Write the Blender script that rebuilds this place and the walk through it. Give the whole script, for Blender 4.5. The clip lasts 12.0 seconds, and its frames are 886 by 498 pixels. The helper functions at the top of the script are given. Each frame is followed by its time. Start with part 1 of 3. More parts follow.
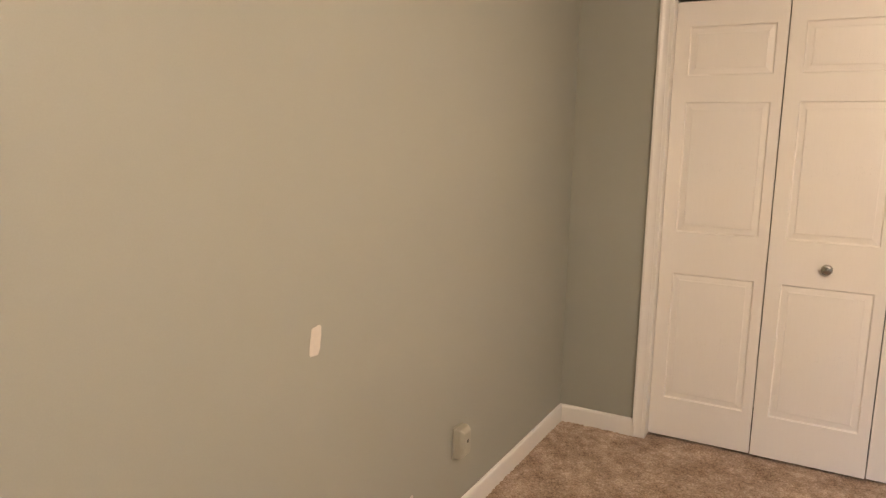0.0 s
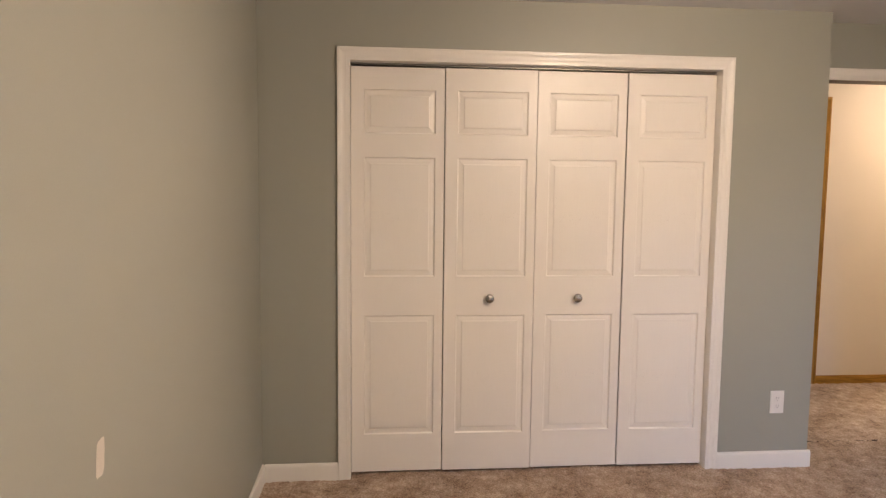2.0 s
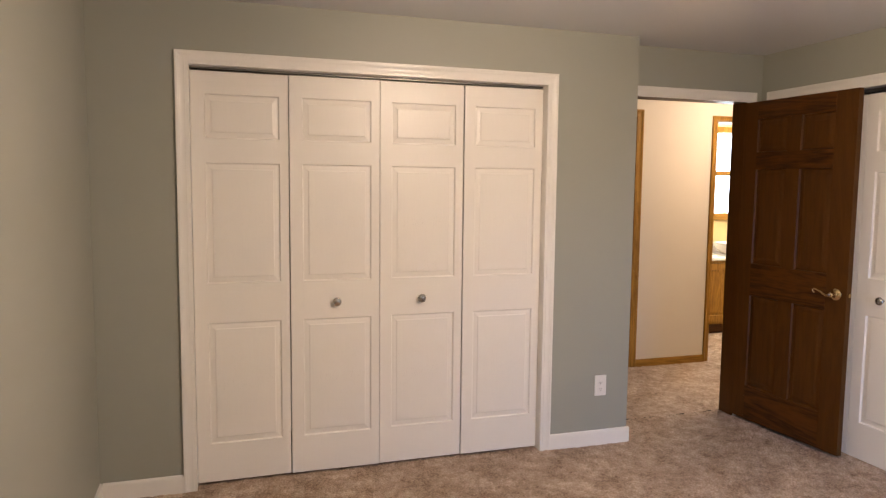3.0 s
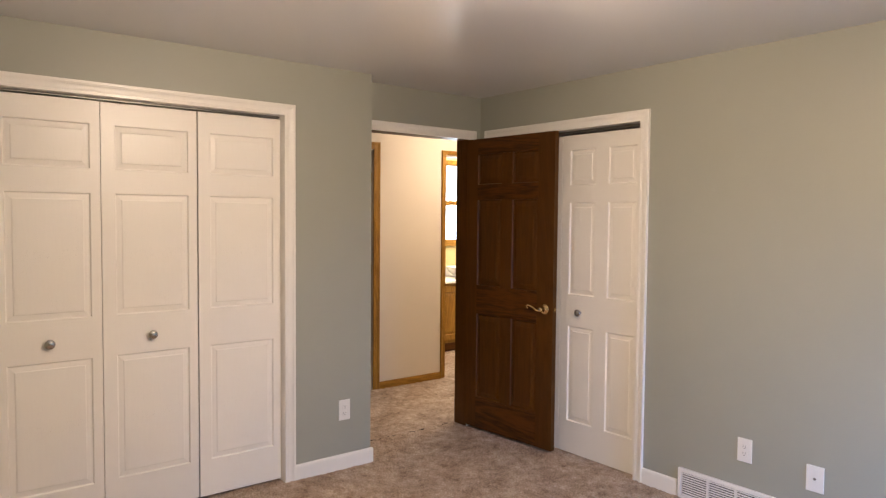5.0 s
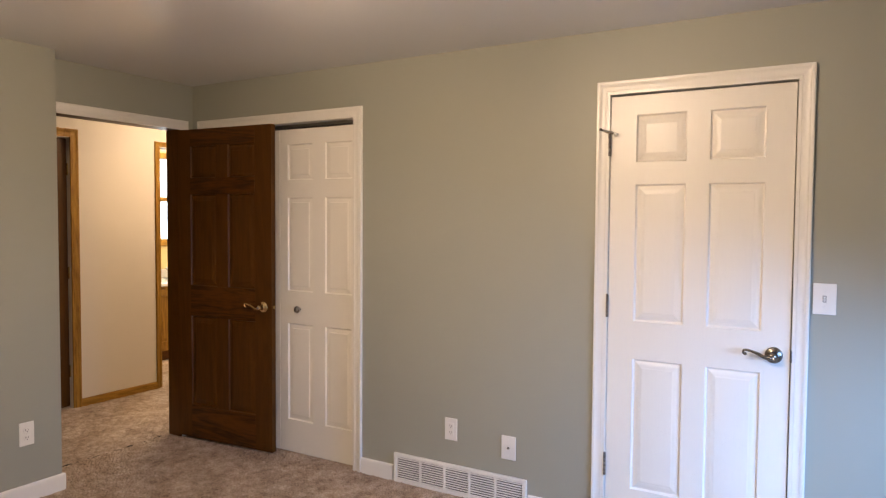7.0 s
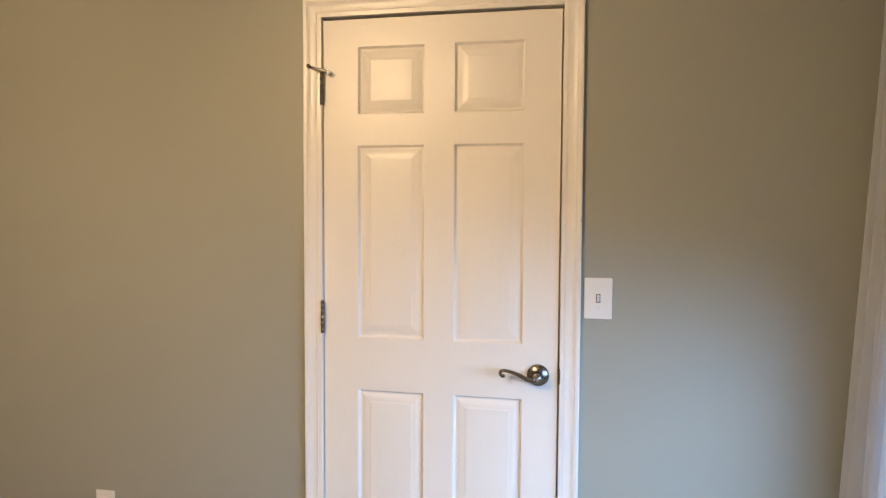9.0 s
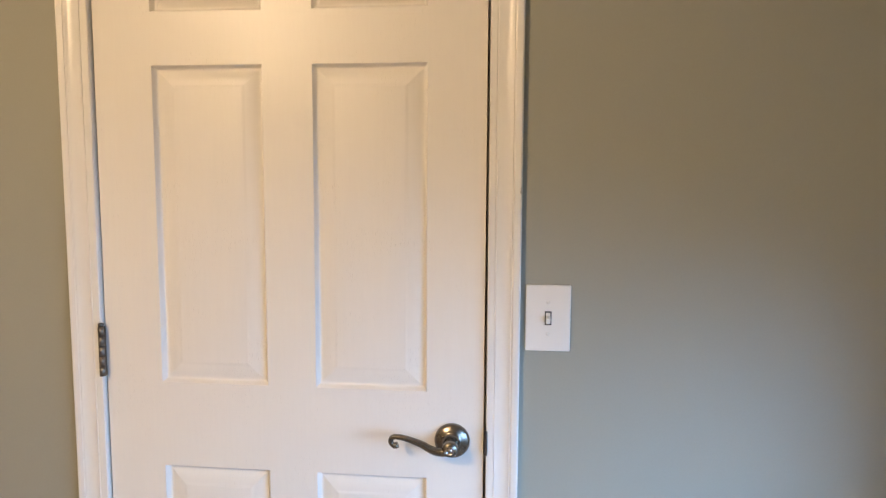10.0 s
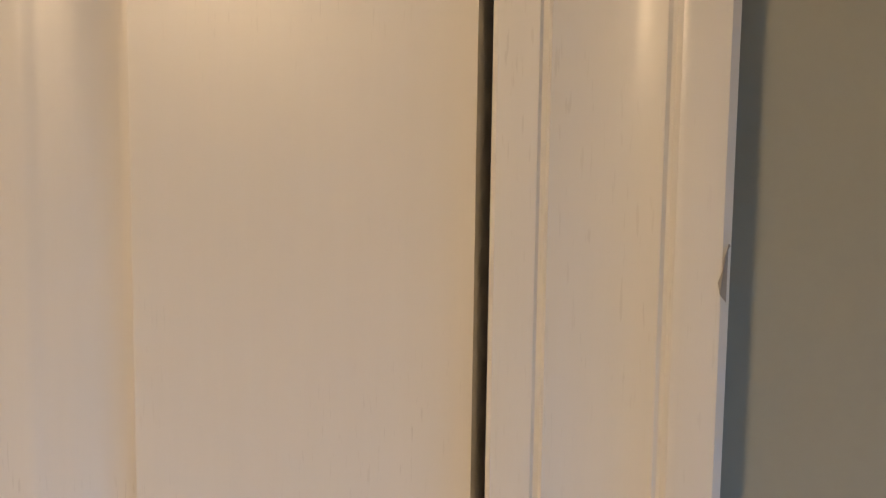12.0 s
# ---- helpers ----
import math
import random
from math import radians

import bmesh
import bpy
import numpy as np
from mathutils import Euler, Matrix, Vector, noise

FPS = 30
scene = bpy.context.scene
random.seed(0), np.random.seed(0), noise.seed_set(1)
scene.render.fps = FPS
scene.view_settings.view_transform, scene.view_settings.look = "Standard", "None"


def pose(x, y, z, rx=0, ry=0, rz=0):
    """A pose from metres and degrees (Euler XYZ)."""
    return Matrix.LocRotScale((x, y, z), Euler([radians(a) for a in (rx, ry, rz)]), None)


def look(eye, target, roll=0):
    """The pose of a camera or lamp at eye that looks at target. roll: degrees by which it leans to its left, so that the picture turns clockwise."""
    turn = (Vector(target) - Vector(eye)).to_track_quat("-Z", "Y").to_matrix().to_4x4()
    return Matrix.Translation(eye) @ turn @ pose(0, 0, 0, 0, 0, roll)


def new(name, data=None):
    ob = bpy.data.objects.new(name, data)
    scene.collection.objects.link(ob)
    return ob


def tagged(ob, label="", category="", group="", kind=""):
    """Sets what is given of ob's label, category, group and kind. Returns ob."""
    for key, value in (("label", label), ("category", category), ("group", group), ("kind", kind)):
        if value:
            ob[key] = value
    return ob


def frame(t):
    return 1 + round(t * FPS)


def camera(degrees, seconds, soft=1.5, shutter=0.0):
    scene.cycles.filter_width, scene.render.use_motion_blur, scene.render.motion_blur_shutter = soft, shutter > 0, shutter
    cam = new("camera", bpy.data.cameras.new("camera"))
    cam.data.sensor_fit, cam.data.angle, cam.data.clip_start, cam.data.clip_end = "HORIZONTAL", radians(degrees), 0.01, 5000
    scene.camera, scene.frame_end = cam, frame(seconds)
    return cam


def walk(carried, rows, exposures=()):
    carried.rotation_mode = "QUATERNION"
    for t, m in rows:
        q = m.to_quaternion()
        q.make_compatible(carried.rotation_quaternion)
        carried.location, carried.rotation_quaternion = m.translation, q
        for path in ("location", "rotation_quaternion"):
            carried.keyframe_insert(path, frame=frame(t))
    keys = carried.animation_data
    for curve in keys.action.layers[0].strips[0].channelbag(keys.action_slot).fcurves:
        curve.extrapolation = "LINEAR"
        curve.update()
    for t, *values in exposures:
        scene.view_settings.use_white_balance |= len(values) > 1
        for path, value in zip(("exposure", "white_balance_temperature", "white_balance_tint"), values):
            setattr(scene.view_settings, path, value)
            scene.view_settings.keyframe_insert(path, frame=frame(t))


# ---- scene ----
cam = camera(65.2, 12.0, 1.3)
EXPOSURES = [(0.0, 0.60, 6950, 12), (1.5, 0.46, 6650, 13), (3.0, 0.42, 6500, 13), (5.5, 0.38, 6450, 11), (7.0, 0.16, 7100, 12), (9.0, 0.02, 8700, 9), (10.5, -0.10, 8200, 8), (12.0, -0.38, 8200, 9)]
PATH = [
    (0, (1.079, -3.237, 1.405), (0.128, -1.507, 1.088), 1.2),
    (0.5, (0.814, -3.22, 1.39), (0.143, -1.353, 1.137), 1.8),
    (1, (0.648, -3.222, 1.427), (0.248, -1.275, 1.209), 1.2),
    (1.5, (0.556, -3.265, 1.44), (0.495, -1.275, 1.245), 0.9),
    (2, (0.557, -3.34, 1.454), (0.746, -1.358, 1.27), 0.6),
    (2.5, (0.56, -3.423, 1.449), (0.949, -1.469, 1.274), 0.6),
    (3, (0.563, -3.452, 1.485), (1.17, -1.555, 1.304), 0.6),
    (3.2, (0.559, -3.456, 1.503), (1.243, -1.587, 1.312), 0.65),
    (4.8, (0.573, -3.512, 1.48), (1.755, -1.901, 1.391), 0.6),
    (5, (0.572, -3.521, 1.487), (1.813, -1.955, 1.395), 0.5),
    (5.5, (0.579, -3.544, 1.491), (1.95, -2.091, 1.398), 0.5),
    (6, (0.605, -3.573, 1.482), (2.115, -2.265, 1.394), 0.5),
    (6.5, (0.641, -3.591, 1.471), (2.267, -2.43, 1.383), 0.4),
    (7, (0.7, -3.61, 1.459), (2.419, -2.593, 1.373), 0.4),
    (7.2, (0.743, -3.643, 1.461), (2.489, -2.671, 1.373), 0.4),
    (8.8, (1.525, -3.518, 1.404), (3.462, -3.029, 1.305), 0.4),
    (9, (1.711, -3.485, 1.411), (3.666, -3.077, 1.303), 0.3),
    (9.5, (2.148, -3.449, 1.404), (4.119, -3.162, 1.219), 0.4),
    (10, (2.563, -3.457, 1.408), (4.541, -3.249, 1.207), 0.3),
    (10.3, (2.825, -3.449, 1.418), (4.81, -3.293, 1.226), 0.5),
    (10.5, (2.981, -3.446, 1.412), (4.967, -3.293, 1.243), 0.4),
    (10.7, (3.129, -3.437, 1.406), (5.115, -3.28, 1.226), 0.7),
    (11, (3.318, -3.413, 1.409), (5.305, -3.254, 1.257), 0.8),
    (11.5, (3.562, -3.444, 1.411), (5.513, -3.029, 1.255), 0.8),
    (12, (3.659, -3.43, 1.405), (5.617, -3.05, 1.256), 0.8),
]
walk(cam, [(t, look(eye, target, roll)) for t, eye, target, roll in PATH], EXPOSURES)

# ---------------------------------------------------------------- light
world = bpy.data.worlds.new("world")
scene.world = world
world.use_nodes = True
wn = world.node_tree
sky = wn.nodes.new("ShaderNodeTexSky")
sky.sky_type, sky.sun_disc = "NISHITA", False
sky.sun_elevation, sky.sun_rotation = radians(32), radians(120)
wn.links.new(sky.outputs[0], wn.nodes["Background"].inputs[0])
wn.nodes["Background"].inputs[1].default_value = 0.08

LAMP_POWER = 400.0
HALL_POWER = 112.0
BATH_POWER = 210.0
WINDOW_POWER = 31.0


def area_lamp(name, m, sx, sy, power, colour, spread=180):
    data = bpy.data.lights.new(name, "AREA")
    data.shape, data.size, data.size_y, data.energy, data.color = "RECTANGLE", sx, sy, power, colour
    data.spread = radians(spread)
    ob = new(name, data)
    ob.matrix_world = m
    return ob


# daylight in the opening of the bedroom window, behind the walk
area_lamp("window_daylight", look((2.92, -4.41, 1.02), (3.40, -3.55, 0.14)), 1.20, 0.60, WINDOW_POWER, (0.22, 0.47, 1.0), 118)
# daylight in the opening of the bathroom window
area_lamp("bath_daylight", look((6.15, 2.93, 1.66), (6.0, 1.9, 1.2)), 0.7, 0.9, 18, (0.75, 0.88, 1.0))


# ---------------------------------------------------------------- materials
def mat(name, colour, rough=0.5, metal=0.0, spread=0.06, grain=60.0, blotch=1.3, bump=0.15, bump_scale=None,
        stretch=(1, 1, 1), bump_distance=0.002, spec=0.5, rough_spread=0.0, tint=None):
    """A painted or plain surface: colour with blotches and fine grain, and a fine relief."""
    m = bpy.data.materials.new(name)
    m.use_nodes = True
    nt = m.node_tree
    b = nt.nodes["Principled BSDF"]
    b.inputs["Roughness"].default_value, b.inputs["Metallic"].default_value = rough, metal
    b.inputs["Specular IOR Level"].default_value = spec
    tc = nt.nodes.new("ShaderNodeTexCoord")
    mp = nt.nodes.new("ShaderNodeMapping")
    mp.inputs["Scale"].default_value = stretch
    nt.links.new(tc.outputs["Object"], mp.inputs[0])
    n1, n2 = nt.nodes.new("ShaderNodeTexNoise"), nt.nodes.new("ShaderNodeTexNoise")
    n1.inputs["Scale"].default_value, n1.inputs["Detail"].default_value = blotch, 4
    n2.inputs["Scale"].default_value, n2.inputs["Detail"].default_value = grain, 5
    nt.links.new(tc.outputs["Object"], n1.inputs["Vector"])
    nt.links.new(mp.outputs[0], n2.inputs["Vector"])
    add = nt.nodes.new("ShaderNodeMath")
    add.operation = "ADD"
    nt.links.new(n1.outputs[0], add.inputs[0])
    nt.links.new(n2.outputs[0], add.inputs[1])
    ramp = nt.nodes.new("ShaderNodeMapRange")
    ramp.inputs[1].default_value, ramp.inputs[2].default_value = 0.6, 1.4
    nt.links.new(add.outputs[0], ramp.inputs[0])
    mix = nt.nodes.new("ShaderNodeMix")
    mix.data_type = "RGBA"
    low = tint or tuple(c * (1 - spread) for c in colour)
    mix.inputs[6].default_value = (*low, 1)
    mix.inputs[7].default_value = (*[min(1, c * (1 + spread)) for c in colour], 1)
    nt.links.new(ramp.outputs[0], mix.inputs[0])
    nt.links.new(mix.outputs[2], b.inputs["Base Color"])
    if rough_spread:
        rr = nt.nodes.new("ShaderNodeMapRange")
        rr.inputs[1].default_value, rr.inputs[2].default_value = 0.3, 0.7
        rr.inputs[3].default_value, rr.inputs[4].default_value = rough - rough_spread, rough + rough_spread
        nt.links.new(n1.outputs[0], rr.inputs[0])
        nt.links.new(rr.outputs[0], b.inputs["Roughness"])
    if bump:
        n3 = nt.nodes.new("ShaderNodeTexNoise")
        n3.inputs["Scale"].default_value, n3.inputs["Detail"].default_value = bump_scale or grain, 4
        nt.links.new(mp.outputs[0], n3.inputs["Vector"])
        bp = nt.nodes.new("ShaderNodeBump")
        bp.inputs["Strength"].default_value, bp.inputs["Distance"].default_value = bump, bump_distance
        nt.links.new(n3.outputs[0], bp.inputs["Height"])
        nt.links.new(bp.outputs[0], b.inputs["Normal"])
    return m


def oak(name, dark, light, rough=0.35, axis=2, scale=9.0):
    """Stained oak: long streaks along one axis, broad cathedral figure and fine pores."""
    m = bpy.data.materials.new(name)
    m.use_nodes = True
    nt = m.node_tree
    b = nt.nodes["Principled BSDF"]
    b.inputs["Roughness"].default_value = rough
    b.inputs["Specular IOR Level"].default_value = 0.2
    tc = nt.nodes.new("ShaderNodeTexCoord")
    mp = nt.nodes.new("ShaderNodeMapping")
    s = [1.0, 1.0, 1.0]
    s[axis] = 0.09
    mp.inputs["Scale"].default_value = s
    nt.links.new(tc.outputs["Object"], mp.inputs[0])
    big = nt.nodes.new("ShaderNodeTexNoise")
    big.inputs["Scale"].default_value, big.inputs["Detail"].default_value, big.inputs["Distortion"].default_value = scale, 4, 1.6
    fine = nt.nodes.new("ShaderNodeTexNoise")
    fine.inputs["Scale"].default_value, fine.inputs["Detail"].default_value = scale * 16, 5
    nt.links.new(mp.outputs[0], big.inputs["Vector"])
    nt.links.new(mp.outputs[0], fine.inputs["Vector"])
    wave = nt.nodes.new("ShaderNodeMath")
    wave.operation = "PINGPONG"
    wave.inputs[1].default_value = 0.09
    nt.links.new(big.outputs[0], wave.inputs[0])
    mad = nt.nodes.new("ShaderNodeMath")
    mad.operation = "MULTIPLY_ADD"
    mad.inputs[1].default_value = 5.0
    nt.links.new(wave.outputs[0], mad.inputs[0])
    nt.links.new(fine.outputs[0], mad.inputs[2])
    ramp = nt.nodes.new("ShaderNodeValToRGB")
    ramp.color_ramp.elements[0].position, ramp.color_ramp.elements[0].color = 0.38, (*dark, 1)
    ramp.color_ramp.elements[1].position, ramp.color_ramp.elements[1].color = 0.95, (*light, 1)
    nt.links.new(mad.outputs[0], ramp.inputs[0])
    nt.links.new(ramp.outputs[0], b.inputs["Base Color"])
    bp = nt.nodes.new("ShaderNodeBump")
    bp.inputs["Strength"].default_value, bp.inputs["Distance"].default_value = 0.08, 0.0006
    nt.links.new(mad.outputs[0], bp.inputs["Height"])
    nt.links.new(bp.outputs[0], b.inputs["Normal"])
    return m


def glow(name, colour, strength):
    m = bpy.data.materials.new(name)
    m.use_nodes = True
    b = m.node_tree.nodes["Principled BSDF"]
    b.inputs["Base Color"].default_value = (0.85, 0.83, 0.78, 1)
    b.inputs["Emission Color"].default_value = (*colour, 1)
    b.inputs["Emission Strength"].default_value = strength
    return m


def brushed(m, amount):
    """Sparse short dark streaks of brush marks and grain in a painted surface."""
    nt = m.node_tree
    b = nt.nodes["Principled BSDF"]
    base = b.inputs["Base Color"].links[0].from_socket
    tc = nt.nodes.new("ShaderNodeTexCoord")
    mp = nt.nodes.new("ShaderNodeMapping")
    mp.inputs["Scale"].default_value = (1, 1, 0.10)
    nt.links.new(tc.outputs["Object"], mp.inputs[0])
    streak, patch = nt.nodes.new("ShaderNodeTexNoise"), nt.nodes.new("ShaderNodeTexNoise")
    streak.inputs["Scale"].default_value, streak.inputs["Detail"].default_value = 900, 2
    patch.inputs["Scale"].default_value, patch.inputs["Detail"].default_value = 9, 3
    nt.links.new(mp.outputs[0], streak.inputs["Vector"])
    nt.links.new(tc.outputs["Object"], patch.inputs["Vector"])
    a, c, d = nt.nodes.new("ShaderNodeMapRange"), nt.nodes.new("ShaderNodeMapRange"), nt.nodes.new("ShaderNodeMath")
    a.inputs[1].default_value, a.inputs[2].default_value = 0.63, 0.70
    c.inputs[1].default_value, c.inputs[2].default_value, c.inputs[4].default_value = 0.48, 0.62, amount
    d.operation = "MULTIPLY"
    nt.links.new(streak.outputs[0], a.inputs[0])
    nt.links.new(patch.outputs[0], c.inputs[0])
    nt.links.new(a.outputs[0], d.inputs[0])
    nt.links.new(c.outputs[0], d.inputs[1])
    mix = nt.nodes.new("ShaderNodeMix")
    mix.data_type = "RGBA"
    mix.inputs[7].default_value = (0.25, 0.21, 0.17, 1)
    nt.links.new(base, mix.inputs[6])
    nt.links.new(d.outputs[0], mix.inputs[0])
    nt.links.new(mix.outputs[2], b.inputs["Base Color"])
    return m


SAGE = mat("sage_wall_paint", (0.340, 0.346, 0.298), 0.48, spread=0.025, grain=240, blotch=0.9, bump=0.12, bump_scale=160, bump_distance=0.001, rough_spread=0.05)
CEILING = mat("ceiling_paint", (0.74, 0.75, 0.785), 0.27, spread=0.015, grain=90, blotch=0.8, bump=0, spec=0.65)
WHITE = mat("white_door_paint", (0.845, 0.815, 0.765), 0.35, spread=0.015, grain=170, blotch=2.0, bump=0.08, bump_scale=120,
            stretch=(1, 1, 0.07), bump_distance=0.0009)
TRIM = mat("white_trim_paint", (0.83, 0.81, 0.77), 0.30, spread=0.02, grain=150, blotch=3.0, bump=0.10, bump_scale=130,
           stretch=(1, 1, 0.05), bump_distance=0.0006)
brushed(WHITE, 0.20)
brushed(TRIM, 0.12)
PLATE = mat("white_plate_plastic", (0.80, 0.79, 0.76), 0.35, spread=0.01, grain=40, bump=0)
SLOT = mat("dark_slot", (0.016, 0.013, 0.011), 0.6, spread=0.1, bump=0)
MARK = mat("grey_mark", (0.34, 0.33, 0.31), 0.5, spread=0.05, bump=0)
IVORY = mat("ivory_plastic", (0.37, 0.355, 0.29), 0.4, spread=0.02, bump=0)
SPACKLE = mat("white_filler", (0.62, 0.58, 0.52), 0.8, spread=0.05, grain=90, blotch=20, bump=0.3)
PRIMER = mat("bare_chip", (0.42, 0.38, 0.33), 0.8, spread=0.1, bump=0.3)
NICKEL = mat("satin_nickel", (0.48, 0.46, 0.43), 0.20, 1.0, spread=0.05, grain=200, bump=0.05)
PEWTER = mat("dark_pewter", (0.23, 0.21, 0.185), 0.27, 1.0, spread=0.08, grain=120, bump=0.05)
BRASS = mat("polished_brass", (0.72, 0.53, 0.26), 0.2, 1.0, spread=0.05, bump=0)
STEEL = mat("aged_steel", (0.22, 0.205, 0.19), 0.38, 1.0, spread=0.12, grain=80, bump=0.1)
BEIGE = mat("beige_wall_panel", (0.60, 0.53, 0.435), 0.55, spread=0.025, grain=180, blotch=1.2, bump=0.1)
YELLOW = mat("yellow_wall_paint", (0.62, 0.50, 0.24), 0.55, spread=0.03, bump=0.1)
DARKWOOD = oak("dark_stained_oak", (0.063, 0.0232, 0.0028), (0.084, 0.0310, 0.0039), 0.40, 2, 6.0)
DARKWOOD_X = oak("dark_stained_oak_rail", (0.026, 0.0088, 0.0013), (0.096, 0.0330, 0.0042), 0.40, 0, 7.0)
OAK = oak("honey_oak", (0.19, 0.088, 0.012), (0.34, 0.175, 0.030), 0.4)
OAK_X = oak("honey_oak_rail", (0.19, 0.088, 0.012), (0.34, 0.175, 0.030), 0.4, 0)
COUNTER = mat("white_counter", (0.82, 0.80, 0.76), 0.2, spread=0.03, bump=0)
PORCELAIN = mat("white_porcelain", (0.85, 0.84, 0.82), 0.12, spread=0.01, bump=0)
CURTAIN = mat("white_curtain_cloth", (0.74, 0.76, 0.78), 0.85, spread=0.03, grain=500, blotch=4, bump=0.2)
CURTAIN_NT = CURTAIN.node_tree
translucent, half = CURTAIN_NT.nodes.new("ShaderNodeBsdfTranslucent"), CURTAIN_NT.nodes.new("ShaderNodeMixShader")
translucent.inputs[0].default_value = (0.86, 0.89, 0.92, 1)
half.inputs[0].default_value = 0.62
CURTAIN_NT.links.new(CURTAIN_NT.nodes["Principled BSDF"].outputs[0], half.inputs[1])
CURTAIN_NT.links.new(translucent.outputs[0], half.inputs[2])
CURTAIN_NT.links.new(half.outputs[0], CURTAIN_NT.nodes["Material Output"].inputs[0])
CHROME = mat("dark_chrome", (0.35, 0.35, 0.36), 0.15, 1.0, spread=0.03, bump=0)
LAMP_GLOW = glow("lamp_diffuser", (1.0, 0.77, 0.56), LAMP_POWER)
HALL_GLOW = glow("hall_diffuser", (1.0, 0.79, 0.58), HALL_POWER)
BATH_GLOW = glow("bath_globe", (1.0, 0.80, 0.55), BATH_POWER)


def carpet_material():
    m = bpy.data.materials.new("beige_carpet_pile")
    m.use_nodes = True
    nt = m.node_tree
    b = nt.nodes["Principled BSDF"]
    b.inputs["Roughness"].default_value = 0.95
    b.inputs["Specular IOR Level"].default_value = 0.1
    tc = nt.nodes.new("ShaderNodeTexCoord")
    layers = []
    for scale, detail in ((5.0, 4), (19.0, 5), (120.0, 3)):
        n = nt.nodes.new("ShaderNodeTexNoise")
        n.inputs["Scale"].default_value, n.inputs["Detail"].default_value = scale, detail
        n.inputs["Roughness"].default_value = 0.65
        nt.links.new(tc.outputs["Object"], n.inputs["Vector"])
        layers.append(n)
    s1, s2 = nt.nodes.new("ShaderNodeMath"), nt.nodes.new("ShaderNodeMath")
    s1.operation = s2.operation = "MULTIPLY_ADD"
    s1.inputs[1].default_value, s2.inputs[1].default_value = 1.1, 1.35
    nt.links.new(layers[0].outputs[0], s1.inputs[0])
    nt.links.new(layers[1].outputs[0], s1.inputs[2])
    nt.links.new(layers[2].outputs[0], s2.inputs[0])
    nt.links.new(s1.outputs[0], s2.inputs[2])
    ramp = nt.nodes.new("ShaderNodeValToRGB")
    e = ramp.color_ramp.elements
    e[0].position, e[0].color = 0.0, (0.165, 0.110, 0.076, 1)
    e[1].position, e[1].color = 1.0, (0.66, 0.545, 0.45, 1)
    mid = e.new(0.5)
    mid.color = (0.40, 0.302, 0.230, 1)
    mr = nt.nodes.new("ShaderNodeMapRange")
    mr.inputs[1].default_value, mr.inputs[2].default_value = 1.27, 2.18
    nt.links.new(s2.outputs[0], mr.inputs[0])
    nt.links.new(mr.outputs[0], ramp.inputs[0])
    nt.links.new(ramp.outputs[0], b.inputs["Base Color"])
    bp = nt.nodes.new("ShaderNodeBump")
    bp.inputs["Strength"].default_value, bp.inputs["Distance"].default_value = 0.9, 0.008
    nt.links.new(layers[2].outputs[0], bp.inputs["Height"])
    nt.links.new(bp.outputs[0], b.inputs["Normal"])
    return m


CARPET = carpet_material()


# ---------------------------------------------------------------- mesh helpers
def mesh_object(name, bm, material, smooth=False):
    me = bpy.data.meshes.new(name)
    bmesh.ops.recalc_face_normals(bm, faces=bm.faces)
    bm.to_mesh(me)
    bm.free()
    me.materials.append(material)
    if smooth:
        for p in me.polygons:
            p.use_smooth = True
    return new(name, me)


def part(name, bm, material, parent, label="", m=None, smooth=False):
    ob = mesh_object(name, bm, material, smooth)
    ob.parent = parent
    if m is not None:
        ob.matrix_basis = m
    if label:
        ob["label"] = label
    return ob


def same_part(ob, parent, m):
    o = new(ob.name.split(".")[0], ob.data)
    o.parent, o.matrix_basis = parent, m
    return o


def thing(name, m, label, category, group="", kind=""):
    e = new(name)
    e.empty_display_size = 0.1
    e.matrix_basis = m
    return tagged(e, label, category, group, kind)


def add_box(bm, x0, x1, y0, y1, z0, z1, bevel=0.0, segments=1):
    vs = [bm.verts.new((x, y, z)) for x in (x0, x1) for y in (y0, y1) for z in (z0, z1)]
    fs = [bm.faces.new([vs[i] for i in q]) for q in ((0, 1, 3, 2), (4, 6, 7, 5), (0, 4, 5, 1), (2, 3, 7, 6), (0, 2, 6, 4), (1, 5, 7, 3))]
    if bevel:
        edges = {e for f in fs for e in f.edges}
        bmesh.ops.bevel(bm, geom=list(edges), offset=bevel, segments=segments, affect="EDGES", profile=0.5)
    return bm


def box(x0, x1, y0, y1, z0, z1, bevel=0.0, segments=1):
    return add_box(bmesh.new(), x0, x1, y0, y1, z0, z1, bevel, segments)


def lathe(profile, steps=28):
    """Turns (radius, height) pairs about the z axis."""
    bm = bmesh.new()
    rings = []
    for r, h in profile:
        if r < 1e-6:
            rings.append([bm.verts.new((0, 0, h))])
        else:
            rings.append([bm.verts.new((r * math.cos(2 * math.pi * i / steps), r * math.sin(2 * math.pi * i / steps), h)) for i in range(steps)])
    for a, b in zip(rings, rings[1:]):
        for i in range(steps):
            j = (i + 1) % steps
            if len(a) == 1 and len(b) > 1:
                bm.faces.new((a[0], b[i], b[j]))
            elif len(b) == 1 and len(a) > 1:
                bm.faces.new((a[i], a[j], b[0]))
            elif len(a) > 1:
                bm.faces.new((a[i], a[j], b[j], b[i]))
    return bm


